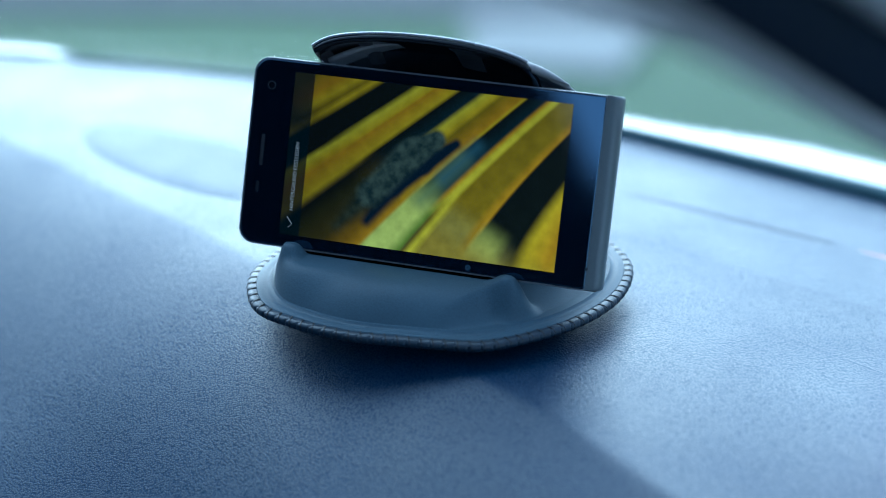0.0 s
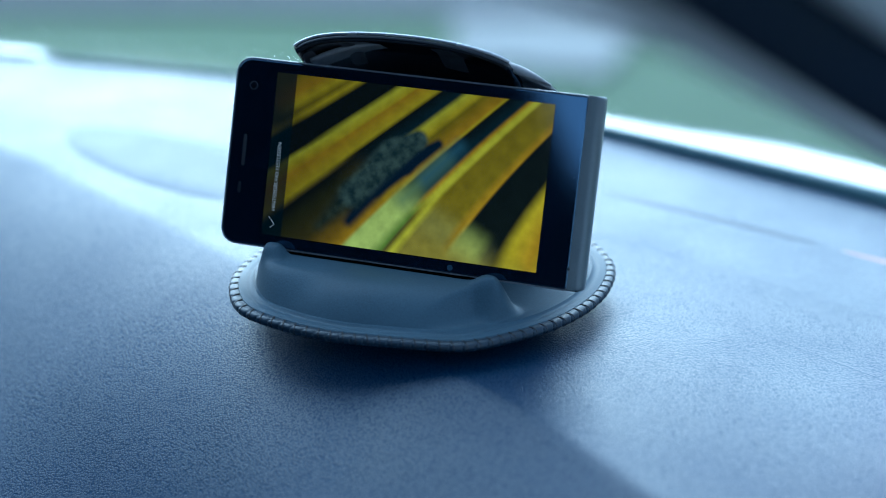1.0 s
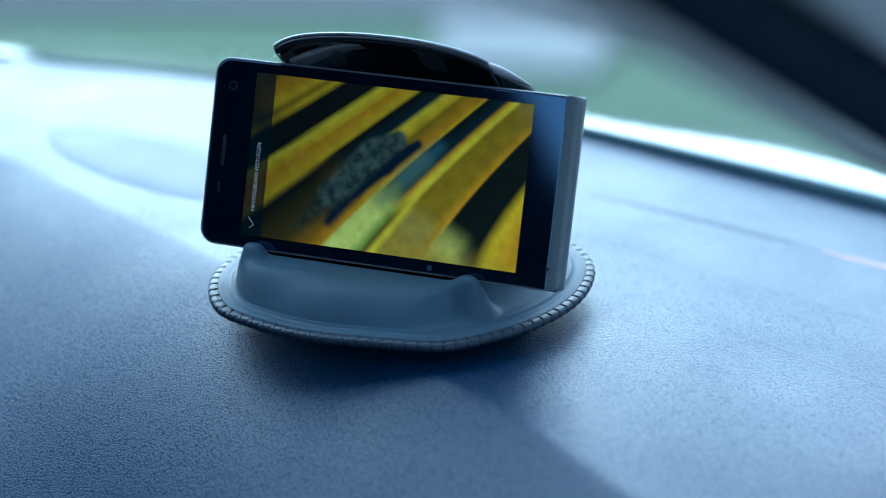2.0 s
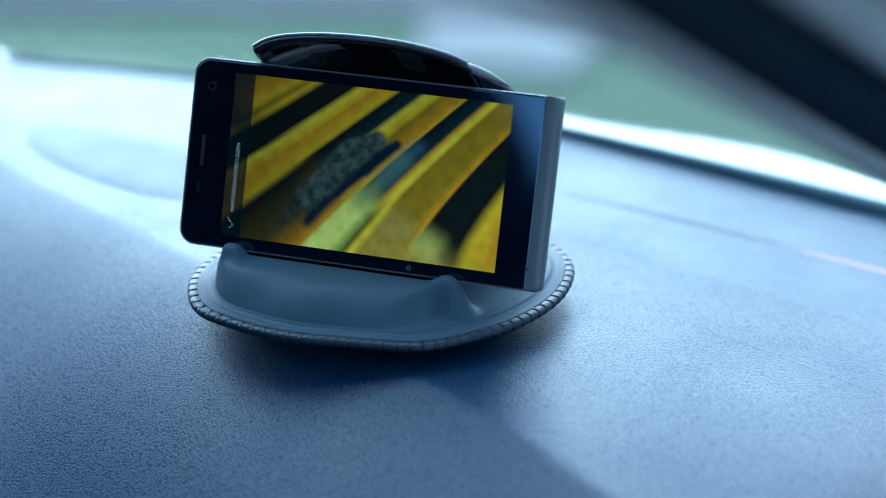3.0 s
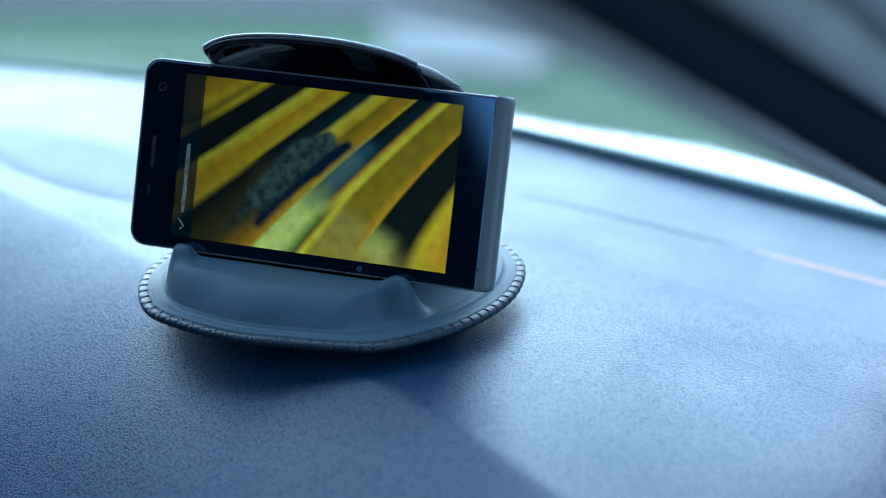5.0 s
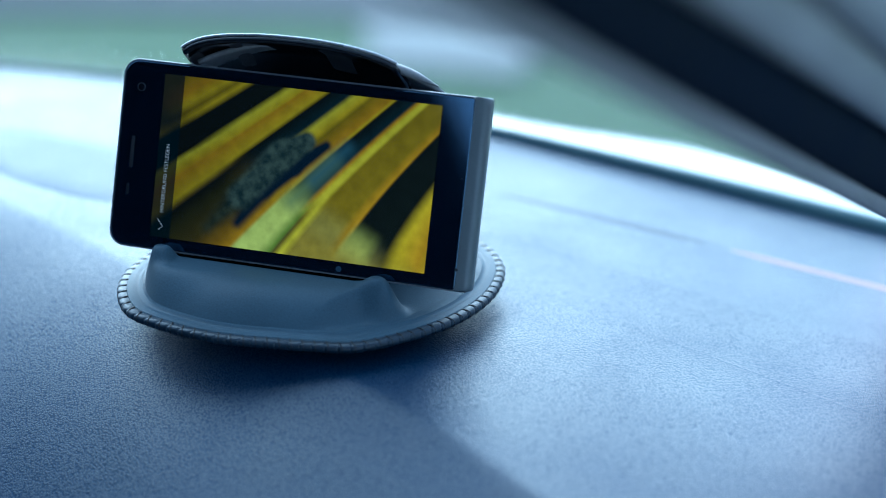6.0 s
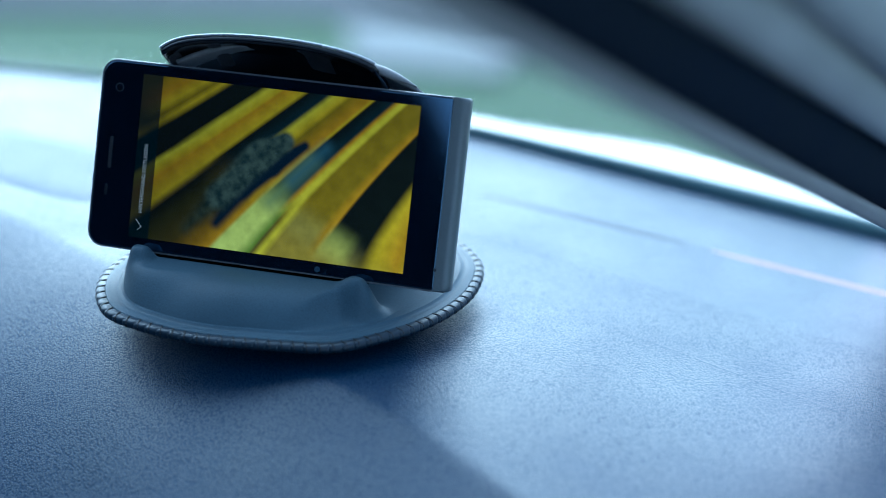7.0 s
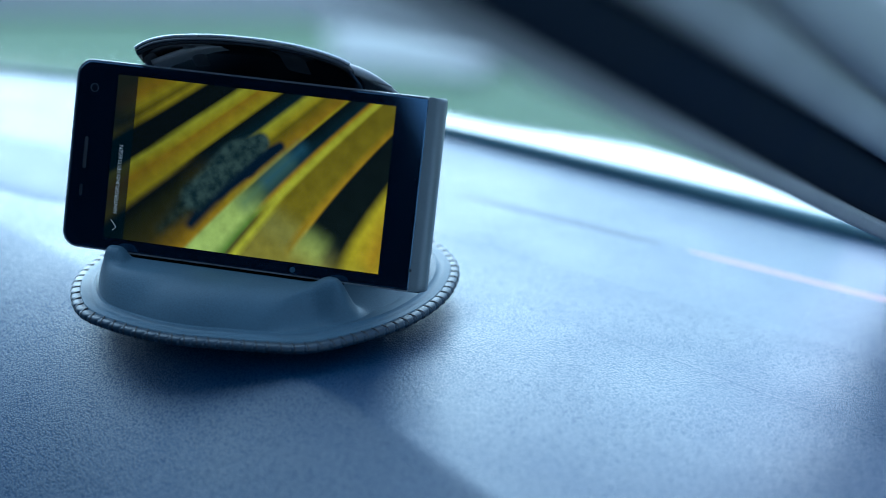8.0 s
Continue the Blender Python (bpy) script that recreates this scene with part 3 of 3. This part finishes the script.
def disc(x, y, r, z0, z1, sides=24, hole=0.0):
    bm = bmesh.new()
    rings = [[bm.verts.new((x + q * math.cos(2 * math.pi * k / sides), y + q * math.sin(2 * math.pi * k / sides), z)) for k in range(sides)] for q, z in ((r, z0), (r, z1), (max(hole, r * 0.7), z1 + (z1 - z0) * 0.1), (max(hole, 0.0001), z1 if not hole else z0))]
    for a, b in zip(rings, rings[1:]):
        for k in range(sides):
            bm.faces.new((a[k], a[(k + 1) % sides], b[(k + 1) % sides], b[k]))
    return bm


M_RING = mat("lens_ring", (0.026, 0.028, 0.034), 0.5, spec=0.2)
lens = part("front_lens", disc(-0.0642, 0.0251, 0.0017, -0.0001, 0.0002, hole=0.0013), M_RING, phone, "front camera ring")
part("lens_glass", disc(-0.0642, 0.0251, 0.0006, 0.0, 0.00012), M_GLOSS, lens)
part("earpiece", plate(((0.0, -0.0001), (0.0, 0.00008), (0.0003, 0.00015)), 0.0006, 0.0006)(-0.0662, -0.0648, -0.0060, 0.0062), M_RING, phone, "slim earpiece slot")
part("sensor", plate(((0.0, -0.0001), (0.0, 0.00005), (0.0002, 0.0001)), 0.0006, 0.0006)(-0.0666, -0.0654, -0.0165, -0.0120), M_PHONE, phone)
part("microphone_hole", disc(0.0669, -0.0281, 0.0006, -0.0001, 0.0003), M_THREAD, phone)
part("home_key", disc(0.0218, -0.0338, 0.0011, 0.0, 0.0001), flat_material("key_light", (0.04, 0.22, 0.50), 0.022), phone, "faint blue touch key")
part("status_light", disc(0.0650, 0.0053, 0.0003, 0.0, 0.0001), M_RING, phone)

# ---- dashboard details: vent slot, pale strip, panel seam ----
def on_dash(p, q, n, half, up, round_ends=True):
    """A slim raised strip along the dashboard from p to q."""
    p, q = Vector((*p, 0)), Vector((*q, 0))
    side = (q - p).cross(Vector((0, 0, 1))).normalized()

    def at(u, v):
        w = half * (min(1.0, 6 * u, 6 * (1 - u)) ** 0.5 if round_ends else 1.0) if 0 < u < 1 else 0.0
        c = p.lerp(q, u) + side * w * (2 * v - 1)
        return (c.x, c.y, dash_z(c.x, c.y) + up * (1 - (2 * v - 1) ** 4) - 0.0003)
    return grid(at, n, 8)


slot = part("defroster_slot", on_dash((0.083, 0.1243), (0.1724, 0.0911), 40, 0.0042, 0.0005), M_SLOT)
tagged(slot, "narrow dark defroster slot in the dashboard", "vent", kind="structure")
# pink highlight past the slot's end, put in as a coloured strip
strip = part("trim", on_dash((0.181, 0.0862), (0.300, 0.040), 50, 0.0040, 0.0004), M_HIGHLIGHT)
tagged(strip, "pale pink strip that stands for a highlight on the dashboard", "trim", kind="structure")
seam = part("panel_seam", on_dash((0.125, -0.0090), (0.260, -0.1035), 60, 0.0009, 0.00036), M_DASH)
tagged(seam, "fine raised seam of the dashboard's airbag panel", "seam", kind="structure")
# a darker, finely grained oval on the dashboard's top
OVAL, AX, AY = Vector((-0.118, 0.152, 0)), Vector((0.73, -0.68, 0)).normalized(), Vector((0.68, 0.73, 0)).normalized()


def oval_pt(u, v):
    a = 2 * math.pi * u
    c = OVAL + AX * (0.074 * v * math.cos(a)) + AY * (0.028 * v * math.sin(a))
    return (c.x, c.y, dash_z(c.x, c.y) + 0.0012 * (1 - v ** 6) - 0.0002)


speaker = part("dark_oval", grid(oval_pt, 60, 14, True), M_OVAL)
tagged(speaker, "darker oval patch slightly raised on the dashboard", "speaker cover", kind="structure")
